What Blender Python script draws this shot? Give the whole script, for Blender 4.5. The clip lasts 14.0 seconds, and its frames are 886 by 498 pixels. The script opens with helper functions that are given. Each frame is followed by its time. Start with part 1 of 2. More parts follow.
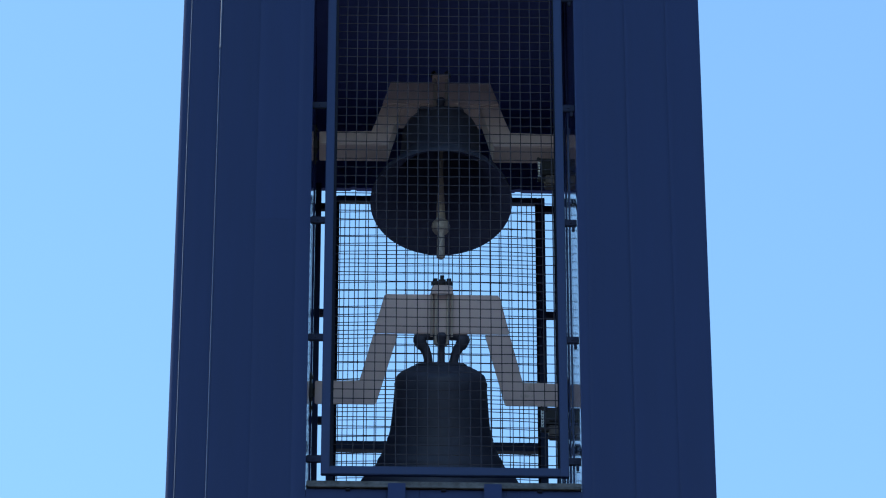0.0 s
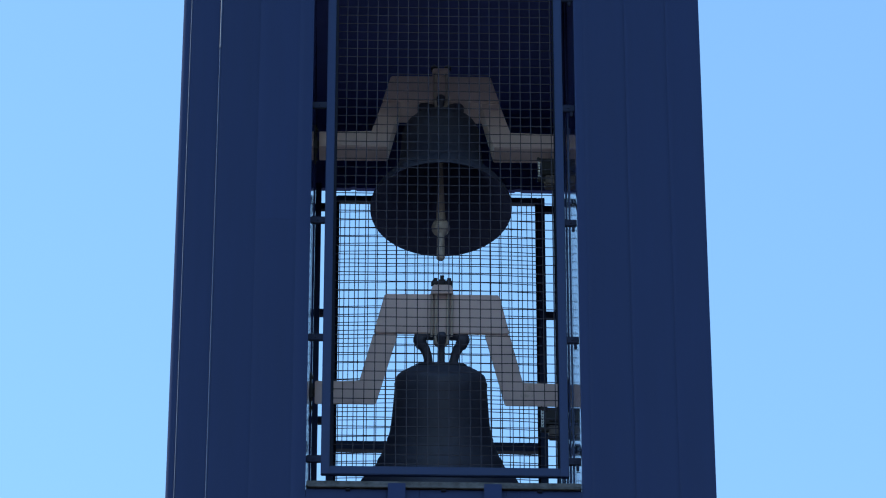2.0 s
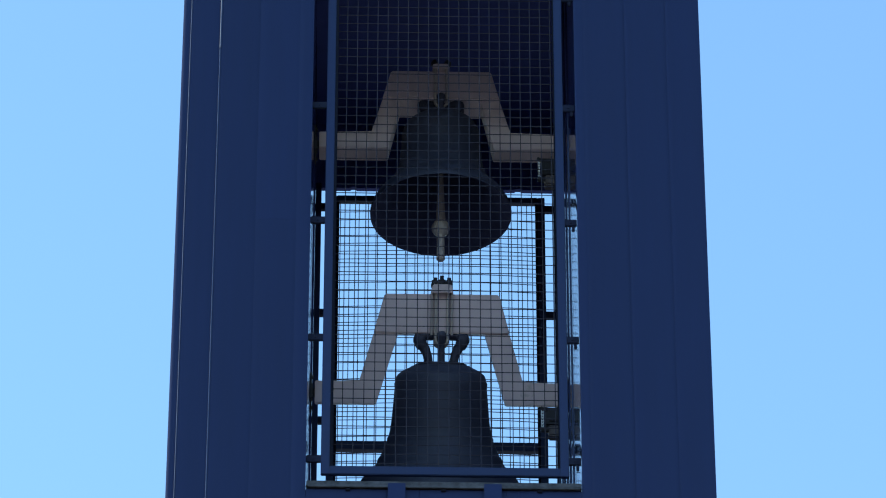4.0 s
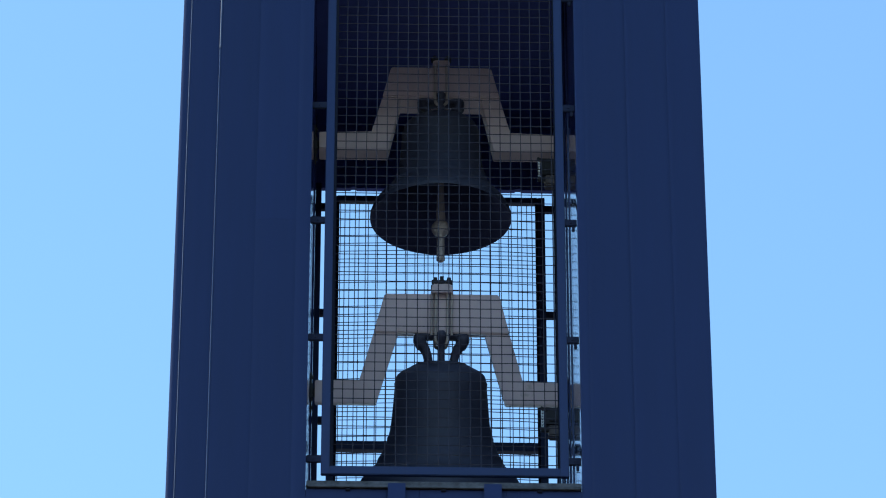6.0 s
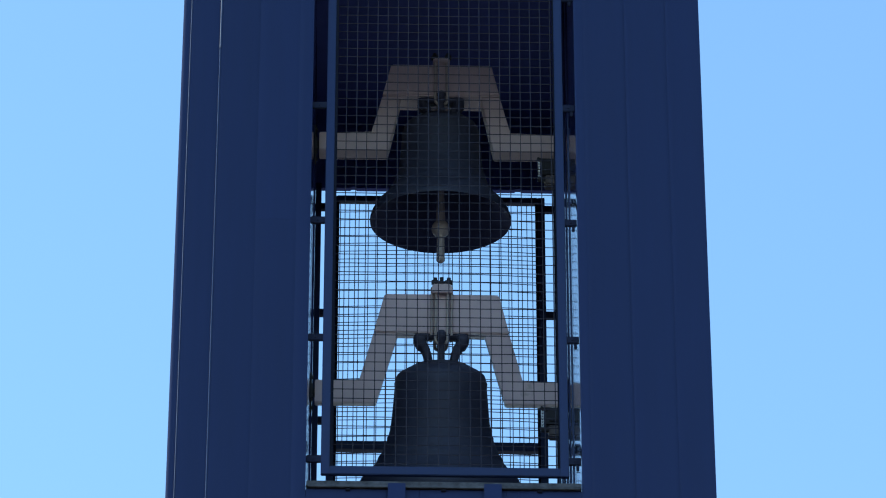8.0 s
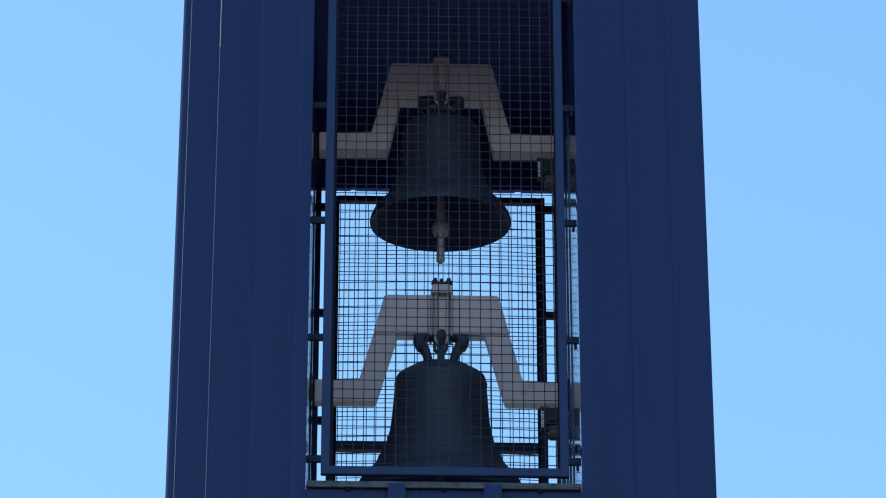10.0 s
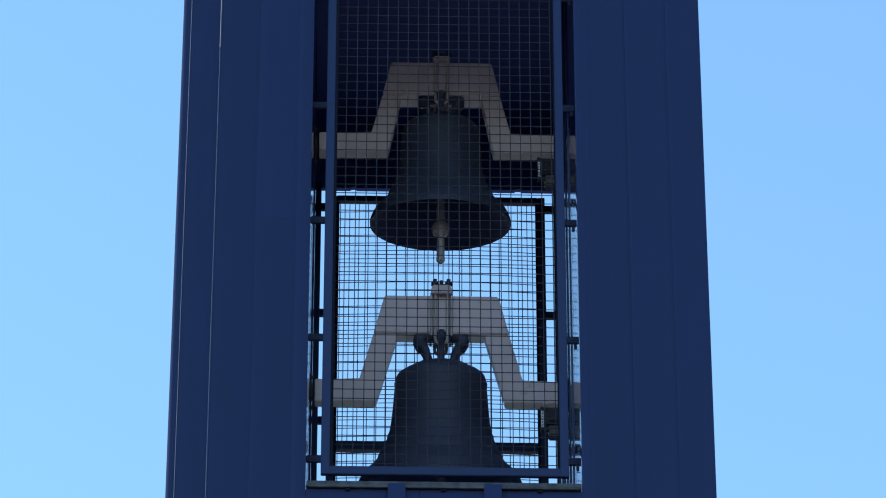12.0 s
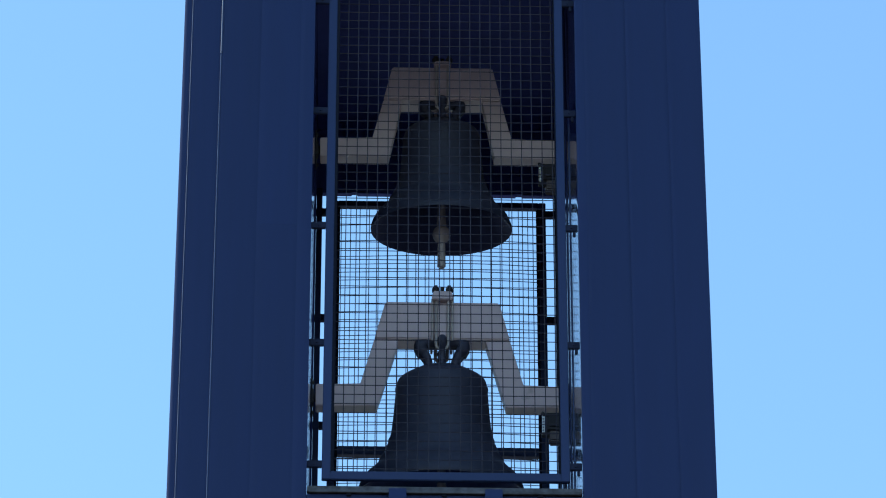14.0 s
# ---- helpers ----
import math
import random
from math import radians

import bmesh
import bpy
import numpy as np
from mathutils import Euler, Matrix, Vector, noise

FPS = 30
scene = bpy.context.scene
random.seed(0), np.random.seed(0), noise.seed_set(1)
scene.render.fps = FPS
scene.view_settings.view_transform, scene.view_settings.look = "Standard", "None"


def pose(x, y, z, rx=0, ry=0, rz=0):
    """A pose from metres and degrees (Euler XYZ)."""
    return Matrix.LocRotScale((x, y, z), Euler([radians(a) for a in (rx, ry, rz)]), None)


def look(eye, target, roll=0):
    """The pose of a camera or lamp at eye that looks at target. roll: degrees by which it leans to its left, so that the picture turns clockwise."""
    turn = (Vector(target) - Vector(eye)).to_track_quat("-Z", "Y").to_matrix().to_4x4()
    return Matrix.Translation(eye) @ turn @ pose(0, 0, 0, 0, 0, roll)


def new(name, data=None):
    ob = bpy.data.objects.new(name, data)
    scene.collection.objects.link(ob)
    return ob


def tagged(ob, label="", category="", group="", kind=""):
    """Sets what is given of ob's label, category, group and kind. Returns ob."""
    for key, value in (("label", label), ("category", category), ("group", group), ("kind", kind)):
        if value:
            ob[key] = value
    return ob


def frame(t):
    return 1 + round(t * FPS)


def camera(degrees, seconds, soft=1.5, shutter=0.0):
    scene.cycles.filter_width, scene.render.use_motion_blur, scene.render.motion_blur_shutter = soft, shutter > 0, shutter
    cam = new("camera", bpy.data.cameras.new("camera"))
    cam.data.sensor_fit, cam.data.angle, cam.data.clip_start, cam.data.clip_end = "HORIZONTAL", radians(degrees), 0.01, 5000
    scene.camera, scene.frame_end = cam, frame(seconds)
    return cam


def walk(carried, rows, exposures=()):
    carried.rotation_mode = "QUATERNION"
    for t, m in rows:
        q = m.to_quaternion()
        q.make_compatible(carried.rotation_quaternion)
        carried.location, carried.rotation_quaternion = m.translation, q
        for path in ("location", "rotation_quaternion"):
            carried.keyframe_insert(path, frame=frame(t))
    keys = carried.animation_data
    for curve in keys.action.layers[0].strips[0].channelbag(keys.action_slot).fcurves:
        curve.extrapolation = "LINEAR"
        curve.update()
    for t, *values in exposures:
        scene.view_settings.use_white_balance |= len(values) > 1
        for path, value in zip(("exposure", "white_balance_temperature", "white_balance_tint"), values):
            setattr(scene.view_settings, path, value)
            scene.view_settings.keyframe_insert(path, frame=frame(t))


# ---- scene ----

# ---------------------------------------------------------------- camera
EYE = Vector((-0.415, -18.23, 1.6))
AIM = Vector((0.0095, 0.0, 13.44))
cam = camera(11.131, 14.0, soft=1.1)


def nudged(right, up):
    """The camera on its tripod, with its aim moved by fractions of a degree."""
    return look(EYE, AIM) @ pose(0, 0, 0, up, -right, 0)


walk(cam, [(0.0, nudged(0, 0)), (7.0, nudged(0, 0)), (13.6, nudged(0, 0)), (13.7, nudged(0, 0)),
           (13.8, nudged(-0.009, 0.055)), (13.9, nudged(-0.0114, 0.0655)), (14.0, nudged(-0.0114, 0.0662))],
     exposures=[(0.0, 1.28, 6200, -3.0), (14.0, 1.28, 6200, -3.0)])

# ---------------------------------------------------------------- light
SUN_WAY = Vector((-0.80, 0.003, 0.60)).normalized()
world = bpy.data.worlds.new("sky")
scene.world = world
world.use_nodes = True
wn = world.node_tree.nodes
sky = wn.new("ShaderNodeTexSky")
sky.sky_type = "NISHITA"
sky.sun_disc = False
sky.sun_elevation = math.asin(SUN_WAY.z)
sky.sun_rotation = math.atan2(SUN_WAY.x, SUN_WAY.y)
sky.air_density, sky.dust_density, sky.ozone_density = 1.0, 0.1, 3.5
wn["Background"].inputs["Strength"].default_value = 0.15
world.node_tree.links.new(sky.outputs["Color"], wn["Background"].inputs["Color"])
sun = new("sun", bpy.data.lights.new("sun", "SUN"))
sun.data.energy, sun.data.angle, sun.data.color = 4.0, radians(0.53), (1.0, 0.95, 0.88)
sun.matrix_world = look(SUN_WAY * 60, (0, 0, 0))


# ---------------------------------------------------------------- materials
def material(name, colour, rough=0.5, metal=0.0, grain=40.0, vary=0.12, stain=3.0, bump=0.0, streak=False, gloss=0.5, spot=None, own_tone=0.34):
    """A surface with variation at two scales: grain and broad stains, and fine relief."""
    m = bpy.data.materials.new(name)
    m.use_nodes = True
    n, link = m.node_tree.nodes, m.node_tree.links.new
    b = n["Principled BSDF"]
    b.inputs["Metallic"].default_value = metal
    b.inputs["Specular IOR Level"].default_value = gloss
    tc = n.new("ShaderNodeTexCoord")
    mp = n.new("ShaderNodeMapping")
    mp.inputs["Scale"].default_value = (1, 1, 0.06) if streak else (1, 1, 1)
    link(tc.outputs["Object"], mp.inputs["Vector"])
    fine, broad = n.new("ShaderNodeTexNoise"), n.new("ShaderNodeTexNoise")
    fine.inputs["Scale"].default_value, fine.inputs["Detail"].default_value = grain, 5
    broad.inputs["Scale"].default_value, broad.inputs["Detail"].default_value = stain, 6
    info = n.new("ShaderNodeObjectInfo")
    for x in (fine, broad):
        link(mp.outputs["Vector"], x.inputs["Vector"])
    mix = n.new("ShaderNodeMath")
    mix.operation = "MULTIPLY_ADD"
    mix.inputs[1].default_value = 0.35
    link(fine.outputs["Fac"], mix.inputs[0])
    wide = n.new("ShaderNodeMath")
    wide.operation = "MULTIPLY_ADD"
    wide.inputs[1].default_value = 0.65
    link(broad.outputs["Fac"], wide.inputs[0])
    own = n.new("ShaderNodeMath")
    own.operation = "MULTIPLY_ADD"
    own.inputs[1].default_value, own.inputs[2].default_value = own_tone, -own_tone / 2
    link(info.outputs["Random"], own.inputs[0])
    link(own.outputs[0], wide.inputs[2])
    link(wide.outputs[0], mix.inputs[2])
    ramp = n.new("ShaderNodeValToRGB")
    lo = [c * (1 - vary * 1.6) for c in colour]
    hi = [min(1, c * (1 + vary * 1.6)) for c in colour]
    ramp.color_ramp.elements[0].position, ramp.color_ramp.elements[0].color = 0.25, (*lo, 1)
    ramp.color_ramp.elements[1].position, ramp.color_ramp.elements[1].color = 0.75, (*hi, 1)
    if spot:
        e = ramp.color_ramp.elements.new(0.88)
        e.color = (*spot, 1)
    link(mix.outputs[0], ramp.inputs["Fac"])
    link(ramp.outputs["Color"], b.inputs["Base Color"])
    r = n.new("ShaderNodeMapRange")
    r.inputs["To Min"].default_value, r.inputs["To Max"].default_value = max(0.03, rough - 0.1), min(1, rough + 0.1)
    link(broad.outputs["Fac"], r.inputs["Value"])
    link(r.outputs["Result"], b.inputs["Roughness"])
    if bump:
        bp = n.new("ShaderNodeBump")
        bp.inputs["Strength"].default_value, bp.inputs["Distance"].default_value = 0.5, bump
        link(mix.outputs[0], bp.inputs["Height"])
        link(bp.outputs["Normal"], b.inputs["Normal"])
    return m


CLAD = material("blue_grey_sheet_metal", (0.0040, 0.0112, 0.059), 0.55, 0.0, 25, 0.11, 1.3, 0.001, streak=True, gloss=0.3, own_tone=0.10)
LINER = material("glossy_liner_sheet", (0.022, 0.028, 0.085), 0.07, 0.0, 20, 0.10, 2.0, 0.002, streak=True)
FRAME = material("blue_frame_paint", (0.0058, 0.0130, 0.057), 0.5, 0.0, 50, 0.08, 4.0, 0.001, gloss=0.35)
WIRE = material("galvanised_wire", (0.021, 0.019, 0.030), 0.7, 0.0, 90, 0.12, 8.0, gloss=0.2)
YOKE = material("grey_yoke_paint", (0.57, 0.445, 0.455), 0.6, 0.0, 30, 0.07, 3.5, 0.001, spot=(0.30, 0.25, 0.21))
STEEL = material("galvanised_steel", (0.44, 0.37, 0.34), 0.55, 0.1, 60, 0.1, 6.0)
BOLT = material("dark_oiled_steel", (0.020, 0.018, 0.022), 0.75, 0.0, 60, 0.1, 6.0)
BRONZE = material("dark_bell_bronze", (0.046, 0.048, 0.078), 0.62, 0.1, 45, 0.18, 4.0, 0.001, gloss=0.4, spot=(0.042, 0.052, 0.056))
CLAPPER = material("bare_clapper_iron", (0.42, 0.355, 0.33), 0.6, 0.1, 40, 0.12, 6.0, 0.001)
DARK = material("dark_interior_boarding", (0.040, 0.055, 0.23), 0.7, 0.0, 20, 0.15, 2.0, 0.002, gloss=0.3)
SILL = material("weathered_zinc_flashing", (0.048, 0.048, 0.055), 0.75, 0.0, 60, 0.6, 22.0, 0.002, gloss=0.25, spot=(0.40, 0.39, 0.37))
GROUND = material("grey_gravel", (0.102, 0.099, 0.098), 0.95, 0.0, 6, 0.3, 0.05)
CAST = material("primed_casting", (0.105, 0.085, 0.085), 0.75, 0.0, 40, 0.12, 6.0, 0.001)
CHAIN = material("bright_chain_steel", (0.75, 0.73, 0.70), 0.35, 0.6, 60, 0.1, 8.0)
NEAR_BLACK = material("near_black_finish", (0.008, 0.009, 0.016), 0.9, 0.0, 60, 0.1, 6.0, gloss=0.1)
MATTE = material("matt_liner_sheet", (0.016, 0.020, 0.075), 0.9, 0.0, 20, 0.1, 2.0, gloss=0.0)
# paler, bluer BRONZE: glare over the dark bell insides, put into the colour
INSIDE = material("glare_paled_interior", (0.064, 0.070, 0.140), 0.9, 0.0, 35, 0.2, 5.0, 0.001, gloss=0.15)
# paler CLAD for the beads: the sun's gleam is in the colour
SEAM = material("sunlit_sheet_edge", (0.026, 0.046, 0.110), 0.6, 0.0, 30, 0.15, 3.0, gloss=0.3)
LUG = material("dark_lug_steel", (0.006, 0.008, 0.026), 0.7, 0.0, 60, 0.1, 6.0, gloss=0.25)
BOUNCE_FLOOR = material("pale_bounce_floor", (0.46, 0.46, 0.45), 0.85, 0.0, 20, 0.15, 1.0)


# ---------------------------------------------------------------- mesh helpers
def mesh_of(name, bm, mat, smooth=None):
    bmesh.ops.recalc_face_normals(bm, faces=bm.faces[:])
    me = bpy.data.meshes.new(name)
    bm.to_mesh(me)
    bm.free()
    me.materials.append(mat)
    if smooth:
        for p in me.polygons:
            p.use_smooth = True
        me.set_sharp_from_angle(angle=radians(smooth))
    return me


def part(name, bm, mat, parent, label="", at=None, smooth=None):
    """One mesh object under a thing or under a part."""
    ob = new(name, mesh_of(name, bm, mat, smooth))
    ob.parent = parent
    if at is not None:
        ob.matrix_basis = at
    return tagged(ob, label)


def thing(name, label, category, at=None, group="", kind=""):
    ob = new(name)
    ob.empty_display_size = 0.1
    if at is not None:
        ob.matrix_basis = at
    return tagged(ob, label, category, group, kind)


def add_box(bm, x0, x1, y0, y1, z0, z1, bevel=0.0):
    vs = [bm.verts.new((x, y, z)) for x in (x0, x1) for y in (y0, y1) for z in (z0, z1)]
    fs = [bm.faces.new([vs[i] for i in q]) for q in
          ((0, 1, 3, 2), (4, 6, 7, 5), (0, 4, 5, 1), (2, 3, 7, 6), (0, 2, 6, 4), (1, 5, 7, 3))]
    if bevel:
        bmesh.ops.bevel(bm, geom=list({e for f in fs for e in f.edges}), offset=bevel, segments=2, affect="EDGES")
    return bm


def box(x0, x1, y0, y1, z0, z1, bevel=0.0):
    return add_box(bmesh.new(), x0, x1, y0, y1, z0, z1, bevel)


def add_prism(bm, outline, y0, y1, bevel=0.0):
    """An outline in x and z, carried through from y0 to y1."""
    a = [bm.verts.new((x, y0, z)) for x, z in outline]
    b = [bm.verts.new((x, y1, z)) for x, z in outline]
    n = len(outline)
    made = [bm.faces.new(a), bm.faces.new(b[::-1])]
    made += [bm.faces.new((a[i], b[i], b[(i + 1) % n], a[(i + 1) % n])) for i in range(n)]
    if bevel:
        bmesh.ops.bevel(bm, geom=list({e for f in made for e in f.edges}), offset=bevel, segments=2, affect="EDGES")
    return bm


def add_tube(bm, points, radius, sides=8, closed=False):
    """A round bar along a line of points; radius may change from point to point."""
    pts = [Vector(p) for p in points]
    rings, n = [], len(pts)
    side = None
    for i, p in enumerate(pts):
        d = (pts[min(i + 1, n - 1)] - pts[max(i - 1, 0)]).normalized()
        if side is None:
            side = d.orthogonal().normalized()
        side = (side - d * side.dot(d)).normalized()
        up = d.cross(side)
        r = radius[i] if isinstance(radius, (list, tuple)) else radius
        rings.append([bm.verts.new(p + (side * math.cos(a) + up * math.sin(a)) * r)
                      for a in (2 * math.pi * k / sides for k in range(sides))])
    for a, b in zip(rings, rings[1:]):
        for k in range(sides):
            bm.faces.new((a[k], a[(k + 1) % sides], b[(k + 1) % sides], b[k]))
    bm.faces.new(rings[0][::-1])
    bm.faces.new(rings[-1])
    return bm


def add_lathe(bm, profile, seg=64):
    """A profile of (radius, height) turned round the z axis; radius 0 closes it."""
    rings = []
    for r, z in profile:
        if r < 1e-6:
            rings.append([bm.verts.new((0, 0, z))])
        else:
            rings.append([bm.verts.new((r * math.cos(2 * math.pi * k / seg), r * math.sin(2 * math.pi * k / seg), z)) for k in range(seg)])
    for a, b in zip(rings, rings[1:]):
        for k in range(seg):
            q = [a[k % len(a)], a[(k + 1) % len(a)], b[(k + 1) % len(b)], b[k % len(b)]]
            q = list(dict.fromkeys(q))
            if len(q) > 2:
                bm.faces.new(q)
    return bm


def smooth_line(points, steps=6):
    """A rounded line through the points."""
    out, n = [], len(points)
    for i in range(n - 1):
        p = [Vector(points[max(0, min(n - 1, i + k))]) for k in (-1, 0, 1, 2)]
        for s in range(steps):
            t = s / steps
            out.append(0.5 * (2 * p[1] + (p[2] - p[0]) * t + (2 * p[0] - 5 * p[1] + 4 * p[2] - p[3]) * t * t
                              + (3 * p[1] - p[0] - 3 * p[2] + p[3]) * t ** 3))
    return out + [Vector(points[-1])]


# ---------------------------------------------------------------- large structure
JAMB_W, JAMB_E = -0.627, 0.655          # sides of the belfry opening
WEST, EAST, DEEP = -1.272, 1.2765, 2.18  # outside of the tower
SILL_Z, HEAD_Z, ROOF_Z = 12.149, 15.195, 16.0
FRONT_HEAD_Z = 15.065                    # the front opening ends a little lower
BACK_Y = 2.14


def build_setting():
    ground = new("ground", mesh_of("ground", box(-3000, 3000, -3000, 3000, -0.3, 0.0), GROUND))
    tagged(ground, "flat grey gravel yard round the tower's foot", "ground", kind="structure")
    # the walls keep a liner inside and a cladding of trays outside
    for name, x0, x1, inner in (("wall_west", WEST + 0.012, JAMB_W - 0.006, 1), ("wall_east", JAMB_E + 0.006, EAST - 0.012, -1)):
        wall = new(name, mesh_of(name, box(x0, x1, 0.012, DEEP - 0.012, 0.0, ROOF_Z - 0.06), DARK))
        tagged(wall, "tower side wall clad in dark blue metal sheet", "wall", kind="structure")
    below = new("wall_south", mesh_of("wall_south", box(JAMB_W - 0.006, JAMB_E + 0.006, 0.02, 0.2, 0.0, SILL_Z - 0.035), CLAD))
    tagged(below, "dark blue metal wall below the bell opening", "wall", kind="structure")
    below_n = new("wall_north", mesh_of("wall_north", box(JAMB_W - 0.006, JAMB_E + 0.006, DEEP - 0.2, DEEP - 0.02, 0.0, SILL_Z - 0.035), CLAD))
    tagged(below_n, "dark blue metal wall below the far opening", "wall", kind="structure")
    for name, y0, y1, z0 in (("lintel_south", 0.02, 0.14, FRONT_HEAD_Z), ("lintel_north", DEEP - 0.05, DEEP - 0.02, HEAD_Z + 0.020)):
        li = new(name, mesh_of(name, box(JAMB_W - 0.006, JAMB_E + 0.006, y0, y1, z0, ROOF_Z - 0.06), DARK))
        tagged(li, "dark panel above the bell opening", "lintel", kind="structure")
        if name == "lintel_north":
            for a, b in ((JAMB_W, -0.437), (-0.407, 0.447), (0.478, JAMB_E)):
                part("edge_trim", box(a, b, y0 - 0.002, y1 + 0.002, HEAD_Z + 0.012, HEAD_Z + 0.0195, 0.002), DARK, li)
    ce = new("ceiling", mesh_of("ceiling", box(JAMB_W - 0.006, JAMB_E + 0.006, 0.14, DEEP - 0.05, 15.62, 15.7), DARK))
    tagged(ce, "dark boarded belfry ceiling", "ceiling", kind="structure")
    # unseen floor, added pale so that it bounces light up into the bells
    fl = new("floor", mesh_of("floor", box(JAMB_W - 0.006, JAMB_E + 0.006, 0.2, DEEP - 0.2, 11.9, 12.0), BOUNCE_FLOOR))
    tagged(fl, "unseen pale belfry floor that bounces light up at the bells", "floor", kind="structure")
    rf = new("roof", mesh_of("roof", box(WEST - 0.03, EAST + 0.03, -0.03, DEEP + 0.03, ROOF_Z - 0.06, ROOF_Z, 0.008), CLAD))
    tagged(rf, "flat dark blue metal tower roof", "roof", kind="structure")


# ---------------------------------------------------------------- wire mesh panels
def build_panel(label, y, x0, x1, z0, z1, rail_w, wire_x, wire_z, bracket_z, jambs, bow, depth, rails, mid=None, face=-1, pitch=0.05, narrow=0.0):
    """A framed welded mesh before an opening, held to the jambs by lugs."""
    p = thing("mesh_panel", label, "mesh panel", pose(0, y, 0), "wire mesh panels")
    ya, yb = (-0.004, depth) if face < 0 else (-depth, 0.004)
    lip = 0.013
    for a, b, c in ((x0, x0 + rail_w - lip, x0 + rail_w), (x1, x1 - rail_w + lip, x1 - rail_w + narrow)):
        part("stile", box(min(a, b), max(a, b), ya, yb, z0, z1, 0.003), FRAME, p)
        # near-black strip along the stile's inner edge
        part("clamp_strip", box(min(b, c), max(b, c), ya + 0.004, yb - 0.001, z0 + rails[0], z1 - rails[1], 0.002), NEAR_BLACK, p, "dark clamping strip")
    for a, b in ((z0, z0 + rails[0]), (z1 - rails[1], z1)):
        part("rail", box(x0 + rail_w - lip, x1 - rail_w + lip, ya, yb, a, b, 0.003), FRAME, p)
    if mid:
        part("rail", box(x0 + rail_w, x1 - rail_w, ya, yb, mid[0], mid[1], 0.003), FRAME, p)
    for z in bracket_z:
        for a, b, tail in ((jambs[0], x0 + 0.002, False), (x1 - 0.002, jambs[1], face < 0)):
            lug = part("lug", box(a, b, ya + 0.005, yb - 0.003, z - 0.019, z + 0.019, 0.003), LUG, p, "dark steel lug")
            bm = bmesh.new()
            add_tube(bm, [((a + b) / 2, ya + 0.001, z), ((a + b) / 2, ya + 0.006, z)], 0.007, 6)
            part("bolt", bm, LUG, lug)
            if tail:
                part("pin", box(b - 0.024, b - 0.010, ya + 0.006, yb - 0.004, z - 0.048, z - 0.0195, 0.003), LUG, lug)
    xs0, xs1, zs0, zs1 = x0 + rail_w - 0.01, x1 - rail_w + narrow + 0.01, z0 + rails[0] - 0.01, z1 - rails[1] + 0.01
    r = 0.0023

    def out(x, z):
        u, v = (x - xs0) / (xs1 - xs0), (z - zs0) / (zs1 - zs0)
        return bow(u, v)

    x = wire_x
    while x - 0.05 > xs0 + 0.015:
        x -= 0.05
    while x < xs1 - 0.012:
        bm = bmesh.new()
        add_tube(bm, [(x, out(x, zs0 + (zs1 - zs0) * k / 16) + 0.014, zs0 + (zs1 - zs0) * k / 16) for k in range(17)], r, 5)
        part("wire", bm, WIRE, p)
        x += 0.05
    z = wire_z
    while z - pitch > zs0 + 0.015:
        z -= pitch
    while z < zs1 - 0.012:
        bm = bmesh.new()
        add_tube(bm, [(xs0 + (xs1 - xs0) * k / 12, out(xs0 + (xs1 - xs0) * k / 12, z) + 0.0185, z) for k in range(13)], r, 5)
        part("wire", bm, WIRE, p)
        z += pitch
    return p


def front_bow(u, v):
    return 0.0


def back_bow(u, v):
    return -0.023 * math.sin(math.pi * u) * (0.88 + 0.12 * math.sin(5 * math.pi * v)) + 0.004 * math.sin(2 * math.pi * u) * math.sin(5 * math.pi * v)


# ---------------------------------------------------------------- bells
def bell_profile(radius, tall):
    outer = [(1.0, 0.0), (1.0, 0.05), (0.975, 0.12), (0.919, 0.215), (0.845, 0.285), (0.785, 0.35), (0.74, 0.425), (0.703, 0.50), (0.665, 0.59),
             (0.63, 0.68), (0.603, 0.80), (0.583, 0.96), (0.566, 1.16), (0.551, 1.34), (0.54, 1.405), (0.518, 1.45), (0.45, 1.50), (0.375, 1.538),
             (0.315, 1.56), (0.0, 1.565)]
    inner = [(0.0, 1.44), (0.34, 1.42), (0.44, 1.37), (0.475, 1.27), (0.50, 1.05), (0.52, 0.86), (0.55, 0.70), (0.595, 0.54),
             (0.655, 0.40), (0.75, 0.26), (0.87, 0.12), (0.965, 0.02)]
    line = smooth_line([(r, 0, h) for r, h in outer], 3)
    back = smooth_line([(r, 0, h) for r, h in inner], 3)
    pts = [(max(0.0, p.x) * radius, p.z * radius) for p in line + back]
    # raised mouldings
    pts = [(r + (0.004 if i < len(line) and any(abs(h / radius - c) < 0.025 for c in (0.425, 0.68, 1.34)) else 0), h) for i, (r, h) in enumerate(pts)]
    pts[len(line) - 1] = (0.0, pts[len(line) - 1][1])
    pts[len(line)] = (0.0, pts[len(line)][1])
    pts = [(r, h * tall) for r, h in pts]
    return pts + [pts[0]], len(line) - 1


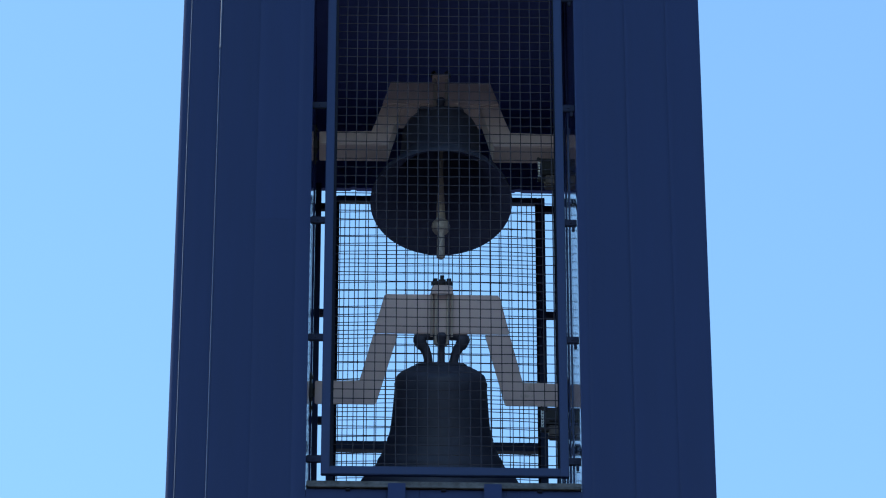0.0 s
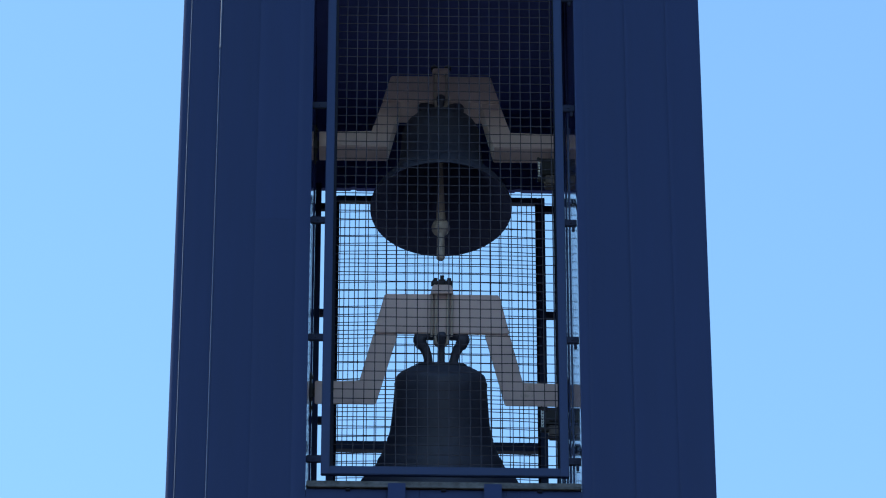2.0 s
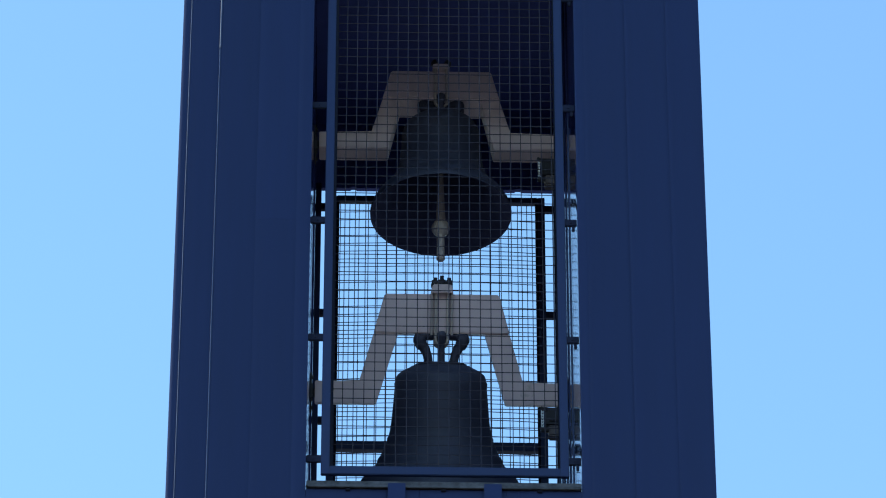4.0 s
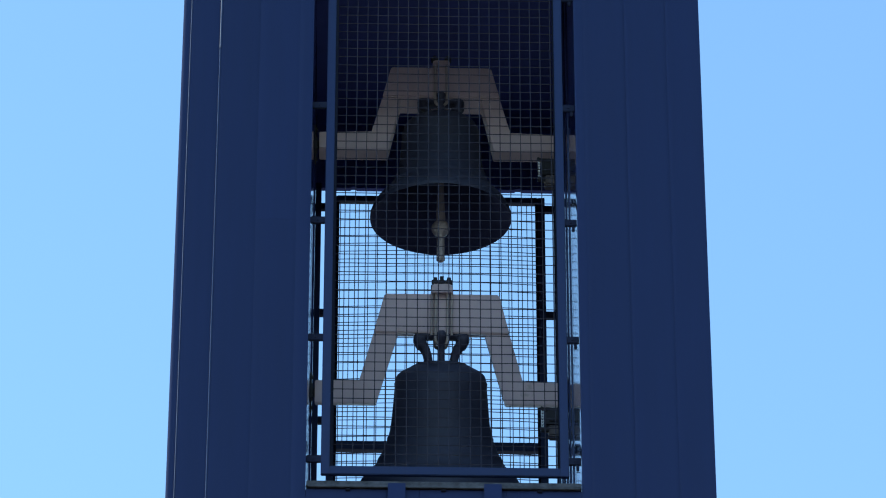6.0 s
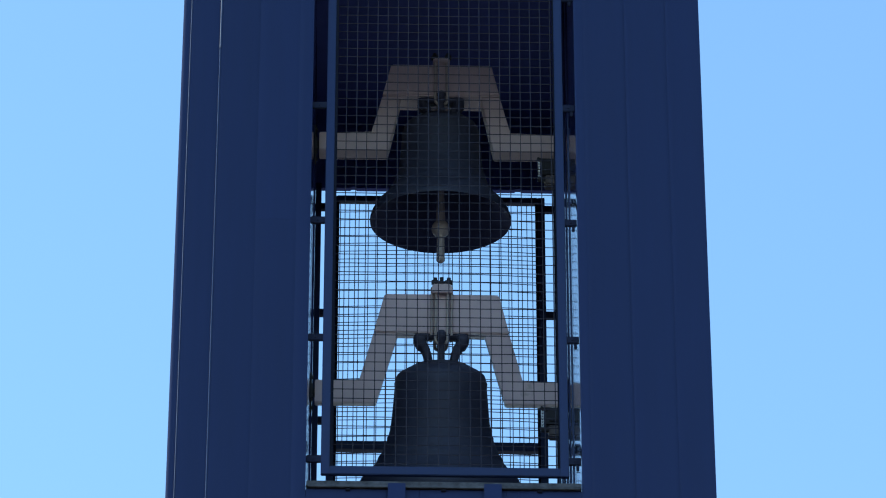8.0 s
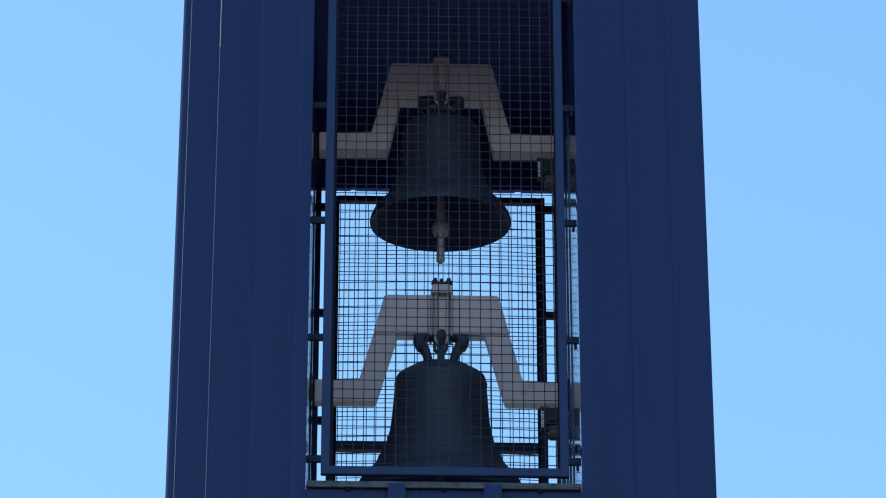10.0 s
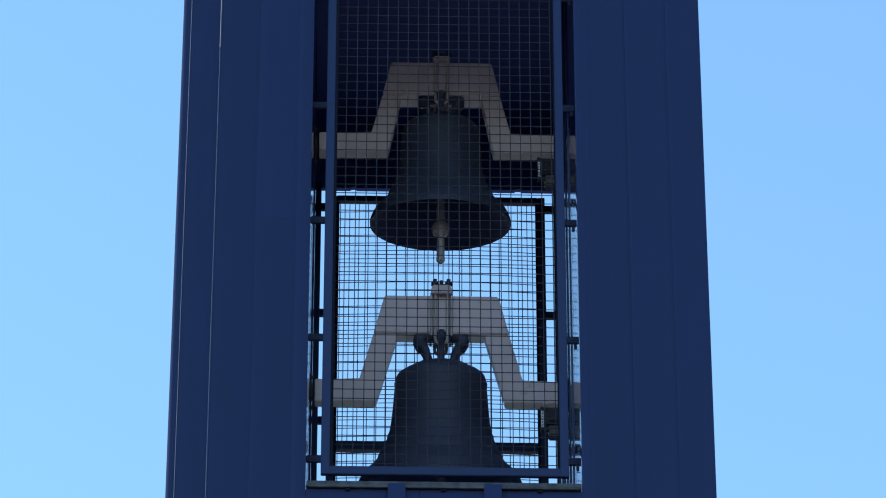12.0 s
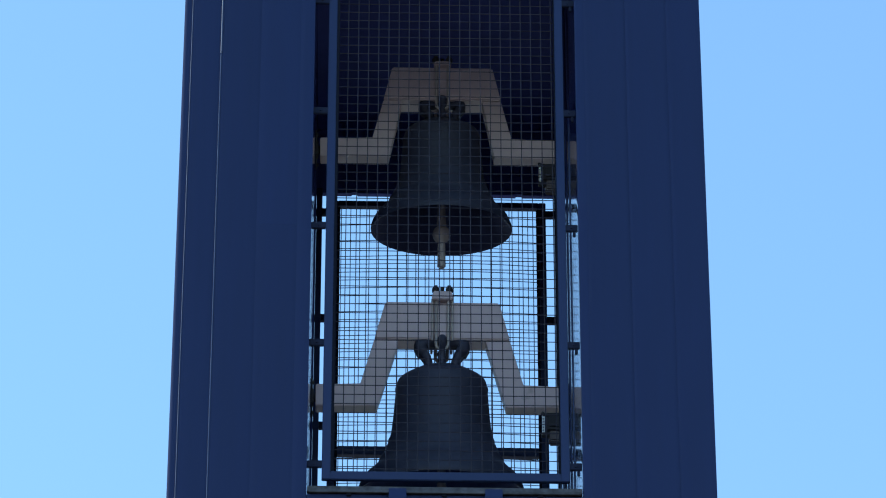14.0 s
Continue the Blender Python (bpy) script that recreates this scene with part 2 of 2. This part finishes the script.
def build_bell(label, at, radius, rim, arm, top, bar_low, half_top, half_out, half_in, half_bar, stub, cap, cap_half, tall, plate, stays):
    """A bell on its cranked yoke: origin on the swing axis, bell and yoke upright."""
    b = thing("church_bell", label, "bell", at, "swinging bells")
    d = 0.05
    # the yoke: two arms, two legs and a deep bar
    part("yoke", add_prism(bmesh.new(), [(-stub[0], arm), (-half_out, arm)]
                + [(-half_top - (half_out - half_top) * (top - bar_low) / (top - arm), bar_low), (-half_bar, bar_low),
                   (-half_in, -arm), (-stub[0], -arm)], -d, d + 0.016, 0.004), YOKE, b, "grey cranked yoke arm")
    part("yoke", add_prism(bmesh.new(), [(stub[1], arm), (half_out, arm),
                                         (half_top + (half_out - half_top) * (top - bar_low) / (top - arm), bar_low), (half_bar, bar_low),
                                         (half_in, -arm), (stub[1], -arm)], -d, d + 0.016, 0.004), YOKE, b, "grey cranked yoke arm")
    w = half_top + (half_out - half_top) * (top - bar_low) / (top - arm)
    part("yoke_bar", add_prism(bmesh.new(), [(-half_top, top), (half_top, top), (w, bar_low + 0.002), (-w, bar_low + 0.002)], -d - 0.007, d + 0.065, 0.006), YOKE, b)
    # trunnions
    for s, x in ((-1, stub[0]), (1, stub[1])):
        bm = bmesh.new()
        add_tube(bm, [(s * (x - 0.01), 0, 0), (s * (x + 0.04), 0, 0)], 0.022, 14)
        part("trunnion", bm, BOLT, b, smooth=40)
    # clamp with its straps and nuts
    part("clamp_plate", add_prism(bmesh.new(), [(-cap_half, top + 0.002), (cap_half, top + 0.002), (cap_half, top + cap * 0.5), (cap_half * 0.83, top + cap), (-cap_half * 0.83, top + cap), (-cap_half, top + cap * 0.5)], -d - 0.045, d + 0.100, 0.004), YOKE, b, "grey clamp block on the yoke")
    for y in (-d - 0.019, d + 0.078):
        for x in (-0.050, 0.050) if stays else ():
            bm = bmesh.new()
            add_tube(bm, [(x, y, top + 0.01), (x, y, bar_low - 0.012)], 0.006, 8)
            part("stay_rod", bm, STEEL, b, smooth=50)
        for x in (-0.030, 0.030):
            bm = bmesh.new()
            add_tube(bm, smooth_line([(x, y, top + 0.015), (x, y, top * 0.5 + bar_low * 0.5), (x, y, bar_low - 0.02), (x * 0.85, y, bar_low - 0.045), (x * 0.45, y * 0.97, bar_low - 0.054)], 4), 0.0085, 8)
            part("strap_rod", bm, STEEL, b, "bare steel strap rod", smooth=50)
    for x, y, h in ((-0.034, -0.074, 0.034), (0.034, -0.074, 0.034), (-0.034, 0.118, 0.034), (0.034, 0.118, 0.034), (0.0, 0.0, 0.05)):
        bm = bmesh.new()
        add_tube(bm, [(x, y, top + cap - 0.001), (x, y, top + cap + h * 0.6)], 0.019, 6)
        add_tube(bm, [(x, y, top + cap + h * 0.6), (x, y, top + cap + h)], 0.010, 8)
        part("nut", bm, BOLT, b, "dark nut on a threaded rod")
    # the bell itself
    bm = bmesh.new()
    profile, outer = bell_profile(radius, tall)
    add_lathe(bm, profile, 72)
    shell = part("bell_shell", bm, BRONZE, b, "dark bronze bell with flared lip", pose(0, 0, -rim), smooth=35)
    # lip and inner faces take the colour with the glare painted in
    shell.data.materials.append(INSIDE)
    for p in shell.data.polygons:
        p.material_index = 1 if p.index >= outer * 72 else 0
    crown = -rim + 1.55 * radius * tall
    gap = bar_low - crown
    bm = bmesh.new()
    add_lathe(bm, [(0.0, crown - 0.01), (plate * radius, crown - 0.01), (plate * radius, crown + 0.012), (plate * 0.8 * radius, crown + 0.02), (0.0, crown + 0.02)], 32)
    part("crown_plate", bm, BRONZE, shell, at=pose(0, 0, rim), smooth=35)
    # six canons: two pairs at the sides, one before and one behind
    path = [(0.15, 0.0), (0.15, 0.18), (0.165, 0.38), (0.195, 0.56), (0.235, 0.70), (0.25, 0.84), (0.22, 0.95), (0.14, 0.98), (0.05, 0.95)]
    thick = [0.062, 0.054, 0.054, 0.060, 0.074, 0.082, 0.074, 0.064, 0.05]
    for turn in (13, -13, 167, 193):
        c, s = math.cos(radians(turn)) * 1.06, math.sin(radians(turn)) * 1.06
        line = smooth_line([(q * radius * c, q * radius * s, crown + gap * z) for q, z in path], 3)
        bm = bmesh.new()
        add_tube(bm, line, [radius * thick[min(len(thick) - 1, round(i / 3))] for i in range(len(line))], 10)
        part("canon", bm, BRONZE, shell, at=pose(0, 0, rim), smooth=60)
    for out in (-1, 1):
        y = -d - 0.036 if out < 0 else d + 0.096
        line = smooth_line([(0, out * 0.13 * radius, crown), (0, out * 0.14 * radius, crown + 0.3 * gap), (0, y * 0.75, crown + 0.6 * gap),
                            (0, y, crown + 0.85 * gap), (0, y, bar_low - 0.006), (0, y * 0.98, bar_low + 0.009)], 3)
        wide = [0.022, 0.018, 0.017, 0.019, 0.023, 0.016]
        bm = bmesh.new()
        add_tube(bm, line, [wide[min(5, round(i / 3))] for i in range(len(line))], 12)
        part("canon", bm, BRONZE, shell, at=pose(0, 0, rim), smooth=60)
    bm = bmesh.new()
    add_tube(bm, [(0, 0, crown), (0, 0, bar_low)], 0.016, 12)
    part("argent", bm, BRONZE, shell, at=pose(0, 0, rim), smooth=50)
    return b


def build_clapper(bell, pivot, ball, tip, size):
    """A clapper: origin on its pivot, hanging straight down."""
    bm = bmesh.new()
    add_lathe(bm, [(0, 0.03), (0.02, 0.025), (0.024, 0.0), (0.013, -0.04), (0.0125, -ball * 0.35), (0.017, -ball * 0.62), (0.024, -ball + size * 1.25)]
              + [(size * math.sin(a), -ball + size * math.cos(a)) for a in (radians(x) for x in (30, 50, 70, 90, 110, 130, 150))]
              + [(0.019, -ball - size * 1.0), (0.021, -tip + 0.03), (0.022, -tip + 0.008), (0.015, -tip), (0, -tip)], 28)
    return part("clapper", bm, CLAPPER, bell, "bare iron clapper with a round ball and tail", pose(0, 0, pivot), smooth=40)


def build_bearing(at, side):
    """A flange bearing bolted flat to the side wall."""
    g = thing("bearing_block", "dark cast flange bearing bolted to the side wall", "bearing", at, "yoke bearings")
    xa, xb = sorted((0.0, -side * 0.008))
    part("flange", box(xa, xb, -0.075, 0.075, -0.075, 0.075, 0.003), BOLT, g)
    bm = bmesh.new()
    add_tube(bm, [(-side * 0.006, 0, 0), (-side * 0.014, 0, 0)], 0.045, 20)
    part("housing", bm, BOLT, g, smooth=40)
    for y in (-0.055, 0.055):
        for z in (-0.055, 0.055):
            bm = bmesh.new()
            add_tube(bm, [(-side * 0.007, y, z), (-side * 0.016, y, z)], 0.010, 6)
            part("bolt", bm, BOLT, g)
    return g


def build_motor(at):
    """The drive below a yoke's end: a dark motor on a primed bracket, with its chain."""
    g = thing("bell_motor", "dark drive motor on a primed grey bracket, with a bright chain", "motor", at, "bell motors")
    part("motor_body", box(-0.098, 0.009, -0.07, 0.03, -0.20, -0.112, 0.012), BOLT, g, "dark motor housing")
    for k in range(4):
        part("cooling_fin", box(-0.102, -0.006, -0.062 + 0.026 * k, -0.055 + 0.026 * k, -0.204, -0.108, 0.001), BOLT, g)
    part("bracket", box(-0.090, 0.010, -0.07, -0.01, -0.272, -0.212, 0.007), CAST, g, "primed grey bracket")
    for k in range(7):
        z = -0.120 - 0.0165 * k
        bm = bmesh.new()
        add_box(bm, -0.1235, -0.1195, -0.068, -0.058, z - 0.007, z + 0.006, 0.001)
        add_box(bm, -0.1155, -0.1115, -0.068, -0.058, z - 0.007, z + 0.006, 0.001)
        add_tube(bm, [(-0.1235, -0.063, z), (-0.1115, -0.063, z)], 0.0035, 8)
        part("chain_link", bm, CHAIN, g, "bright steel chain link")
    bm = bmesh.new()
    add_tube(bm, [(-0.126, -0.063, -0.238), (-0.088, -0.063, -0.238)], 0.014, 16)
    part("sprocket", bm, BOLT, g)
    bm = bmesh.new()
    add_tube(bm, [(-0.126, -0.063, -0.112), (-0.097, -0.063, -0.125)], 0.010, 12)
    part("idler", bm, BOLT, g)
    return g


# ---------------------------------------------------------------- build
build_setting()
build_panel("blue framed welded wire mesh before the bells", 0.04, -0.558, 0.597, 12.212, 15.04, 0.054, -0.461, 13.7447,
            [12.298, 12.964, 13.628, 14.299, 14.965], (JAMB_W, JAMB_E), front_bow, 0.02, (0.045, 0.045), pitch=0.0504, narrow=0.0075)
build_panel("blue framed welded wire mesh with a cross rail behind the bells", BACK_Y, -0.548, 0.605, 12.20, 15.144, 0.0515, -0.2405, 13.769,
            [12.44, 13.09, 13.745, 14.407, 15.078], (JAMB_W, JAMB_E), back_bow, 0.036, (0.04, 0.033), mid=(13.564, 13.615), face=1)

AXIS_X, AXIS_Y = 0.0235, 1.09
LOW_Z, HIGH_Z = 13.290, 14.777
low_bell = build_bell("large dark bronze bell swinging on a grey cranked yoke", pose(AXIS_X, AXIS_Y, LOW_Z), 0.413, 0.505,
                      0.0565, 0.492, 0.295, 0.284, 0.402, 0.322, 0.216, (0.625, 0.605), 0.047, 0.053, 1.0, 0.31, True)
high_bell = build_bell("smaller dark bronze bell swinging on a grey cranked yoke", pose(AXIS_X, AXIS_Y, HIGH_Z), 0.360, 0.437,
                       0.0505, 0.446, 0.263, 0.258, 0.354, 0.272, 0.206, (0.625, 0.605), 0.021, 0.044, 1.035, 0.24, False)
low_clapper = build_clapper(low_bell, 0.057, 0.618, 0.837, 0.052)
high_clapper = build_clapper(high_bell, 0.050, 0.539, 0.730, 0.047)
for z in (LOW_Z, HIGH_Z):
    build_bearing(pose(JAMB_W + 0.002, AXIS_Y, z), -1)
    build_bearing(pose(JAMB_E - 0.002, AXIS_Y, z), 1)
    build_motor(pose(JAMB_E - 0.013, AXIS_Y, z))


# ---------------------------------------------------------------- sheet metal on the walls
def tray(width, height, back=0.014, lip=0.0006, swell=0.0014, dip=0.0):
    """A folded sheet tray with a slightly swollen face towards -y: x from 0 to width, z from 0 to height.
    dip: how far its upright margins are rolled in, into the groove between two sheets."""
    bm = bmesh.new()
    n = 10
    side = 0.0 if dip else lip
    lip = lip * 0.3 if dip else lip
    xs = [side + (width - 2 * side) * k / n for k in range(n + 1)]
    wave = [swell * (math.sin(math.pi * k / n) + 0.35 * math.sin(2 * math.pi * k / n)) * min(1, width / 0.2) for k in range(n + 1)]
    if dip:
        edge = min(0.020, width * 0.25)
        rolled = [(0.0, 1.0), (0.25, 0.70), (0.5, 0.35), (0.75, 0.12)]
        keep = [(x, w) for x, w in zip(xs, wave) if edge < x < width - edge]
        face = [(edge * a, -dip * d) for a, d in rolled] + keep + [(width - edge * a, -dip * d) for a, d in reversed(rolled)]
        xs, wave = [x for x, w in face], [w for x, w in face]
    low = [bm.verts.new((x, -w, lip)) for x, w in zip(xs, wave)]
    top = [bm.verts.new((x, -w, height - lip)) for x, w in zip(xs, wave)]
    for k in range(len(xs) - 1):
        bm.faces.new((low[k], low[k + 1], top[k + 1], top[k]))
    corner = [(0.0, 0.0), (width, 0.0), (width, height), (0.0, height)]
    a = [bm.verts.new((x, lip + dip, z)) for x, z in corner]
    c = [bm.verts.new((x, back, z)) for x, z in corner]
    bm.faces.new([a[0], a[1]] + low[::-1])
    bm.faces.new([a[2], a[3]] + top)
    bm.faces.new((a[1], a[2], top[-1], low[-1]))
    bm.faces.new((a[3], a[0], low[0], top[0]))
    for k in range(4):
        bm.faces.new((c[k], c[(k + 1) % 4], a[(k + 1) % 4], a[k]))
    bm.faces.new(c[::-1])
    return bm


TRAYS = {}
LEANS = (0.0, 0.0, 0.3, 0.0, 0.4, -0.5, 0.7, 0.5, 0.8)
LINER_LEANS = {"wall_west": (0.0, 0.1, 0.0, -0.1, 0.1, 0.0, -0.1, 0.1, 0.0, -0.1, 0.1, 0.0) + (0.0,) * 12,
               "wall_east": (4, 0.0, 0.1, -0.1, 0.2, -0.2, 4, -4, 0.0, 5, -4, 0.1, 4, -4, 5, 0, -4, 4, -3, 3, 4, -4, 3, 0)}


def hang(wall, name, mat, width, height, at, swell=0.0014, dip=0.0):
    """One sheet on a wall; sheets of one size share their mesh."""
    key = (name, round(width, 4), round(height, 4), mat.name, swell, dip)
    if key not in TRAYS:
        TRAYS[key] = mesh_of(name, tray(width, height, swell=swell, dip=dip), mat, 28)
    ob = new(name, TRAYS[key])
    ob.parent = wall
    ob.matrix_basis = at
    return ob


def clad_walls():
    west, east = bpy.data.objects["wall_west"], bpy.data.objects["wall_east"]
    gap = 0.0003
    rows = {0: [0.0, 3.4, 6.6, 10.2, 13.77, 15.94], 1: [0.0, 2.9, 5.8, 8.7, 11.6, 15.94], 2: [0.0, 3.2, 6.5, 9.8, 13.60, 15.94], 3: [0.0, 3.6, 7.1, 11.2, 15.2, 15.94]}
    seams_w = [WEST, -1.232, -1.086, -0.891, -0.695, JAMB_W]
    seams_e = [JAMB_E, 0.701, 0.905, 1.108, EAST]
    for wall, seams, order in ((west, seams_w, (0, 3, 1, 2, 1)), (east, seams_e, (1, 3, 1, 3))):
        for i, (x0, x1) in enumerate(zip(seams, seams[1:])):
            zs = rows[order[i]]
            lean = LEANS[i + (5 if wall == east else 0)]
            for z0, z1 in zip(zs, zs[1:]):
                w = x1 - x0 - gap
                hang(wall, "sheet", CLAD, x1 - x0, z1 - z0 - 0.0001, pose(x0, 0, z0, 0, 0, lean),
                     0.0016 if wall == west else -0.0022, 0.0022)
                hang(wall, "sheet", CLAD, w, z1 - z0 - gap, pose(x1 - gap / 2, DEEP, z0 + gap / 2, 0, 0, 180))
    for wall, x, turn in ((west, WEST, -90), (east, EAST, 90)):
        for i in range(9):
            zs = rows[(i * 3 + 1) % 4]
            y0, y1 = 0.014 + i * (DEEP - 0.028) / 9, 0.014 + (i + 1) * (DEEP - 0.028) / 9
            for z0, z1 in zip(zs, zs[1:]):
                hang(wall, "sheet", CLAD, y1 - y0 - gap, z1 - z0 - gap, pose(x, y1 - gap / 2 if turn < 0 else y0 + gap / 2, z0 + gap / 2, 0, 0, turn))
    # inside of the belfry: glossy liner sheets with folded edges
    for wall, x, turn in ((west, JAMB_W, 90), (east, JAMB_E, -90)):
        n = 24
        for i in range(n):
            y0, y1 = 0.014 + i * (DEEP - 0.028) / n, 0.014 + (i + 1) * (DEEP - 0.028) / n
            lean = LINER_LEANS[wall.name][i]
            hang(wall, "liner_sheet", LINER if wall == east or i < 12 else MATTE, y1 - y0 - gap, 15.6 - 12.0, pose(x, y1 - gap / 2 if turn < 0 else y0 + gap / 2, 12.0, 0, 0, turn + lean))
    # folded beads on two of the seams, their sunlit gleam painted in
    for x, z0, z1, r in ((-1.232, 0.0, 15.94, 0.0023), (-1.086, 0.0, 14.60, 0.0034), (-1.0845, 14.603, 15.94, 0.0052)):
        bm = bmesh.new()
        add_tube(bm, [(x, 0.001, z0), (x, 0.001, z1)], r, 10)
        part("bead", bm, SEAM, west, "sheet edge painted pale for its sunlit gleam", smooth=60)
    # jamb posts at the far opening
    part("jamb_trim", box(JAMB_W + 0.002, JAMB_W + 0.033, DEEP - 0.12, DEEP - 0.02, 12.0, HEAD_Z, 0.003), CLAD, west)
    part("jamb_trim", box(JAMB_E - 0.005, JAMB_E - 0.001, DEEP - 0.12, DEEP - 0.02, 12.0, HEAD_Z, 0.001), CLAD, east)


def build_sill():
    s = thing("window_sill", "weathered grey zinc sill with dark clips below the mesh", "sill", pose(0, 0, 0))
    bm = bmesh.new()
    add_prism(bm, [(JAMB_W + 0.004, SILL_Z), (JAMB_E - 0.004, SILL_Z), (JAMB_E - 0.004, SILL_Z - 0.026), (JAMB_W + 0.004, SILL_Z - 0.026)], -0.012, 0.2, 0.003)
    part("flashing", bm, SILL, s)
    for a, b in ((JAMB_W + 0.01, -0.20), (-0.19, 0.22), (0.23, JAMB_E - 0.01)):
        part("drip_edge", box(a, b, -0.018, -0.0125, SILL_Z - 0.036, SILL_Z - 0.022, 0.0015), SILL, s)
    for x in (-0.43, 0.012, 0.458):
        part("clip", box(x - 0.011, x + 0.011, -0.010, 0.019, SILL_Z - 0.048, SILL_Z - 0.0365, 0.002), NEAR_BLACK, s, "small dark clip")
    for x in (-0.205, 0.240):
        part("cover_plate", box(x - 0.041, x + 0.041, -0.024, -0.0185, SILL_Z - 0.10, SILL_Z - 0.016, 0.002), CLAD, s, "dark blue cover plate over the sill's edge")
    wall = bpy.data.objects["wall_south"]
    for x0, x1 in zip((JAMB_W, -0.25, -0.10, 0.30, 0.36), (-0.25, -0.10, 0.30, 0.36, JAMB_E)):
        for z0, z1 in zip((0.0, 3.0, 6.1, 9.2), (3.0, 6.1, 9.2, SILL_Z - 0.037)):
            hang(wall, "sheet", CLAD, x1 - x0 - 0.001, z1 - z0 - 0.001, pose(x0 + 0.0015, 0.004, z0 + 0.0015))


build_sill()
clad_walls()


# ---------------------------------------------------------------- movement
def phase(t, period, start, drift):
    u = t - start
    return 2 * math.pi * u / period * (1 + drift * u)


def swing(t, rest, first, decay, decay2, *beat):
    """Degrees by which the yoke's top leans towards the viewer."""
    return rest + first * math.exp(-decay * t - decay2 * t * t) * math.cos(phase(t, *beat))


def hang_angle(t, *beat):
    """Degrees by which the clapper leans in the world; it lags behind its bell."""
    return 0.73 + 0.1 * t + math.exp(-0.076 * t) * (7.5 * math.cos(phase(t, *beat) + 0.33) + 0.3 * math.sin(2 * phase(t, *beat)))


def motions():
    for bell, clapper, z, pivot, law, beat in (
            (low_bell, low_clapper, LOW_Z, 0.057, (1.18, 31.25, 0.0313, 0.0014), (2.0468, -0.0538, 0.0001)),
            (high_bell, high_clapper, HIGH_Z, 0.050, (0.81, 28.93, 0.0401, 0.0014), (1.9377, 0.6555, 0.0004))):
        times = [k / 10 for k in range(141)]
        walk(bell, [(t, pose(AXIS_X, AXIS_Y, z, swing(t, *law, *beat))) for t in times])
        walk(clapper, [(t, pose(0, 0, pivot, hang_angle(t, *beat) - swing(t, *law, *beat))) for t in times])


motions()
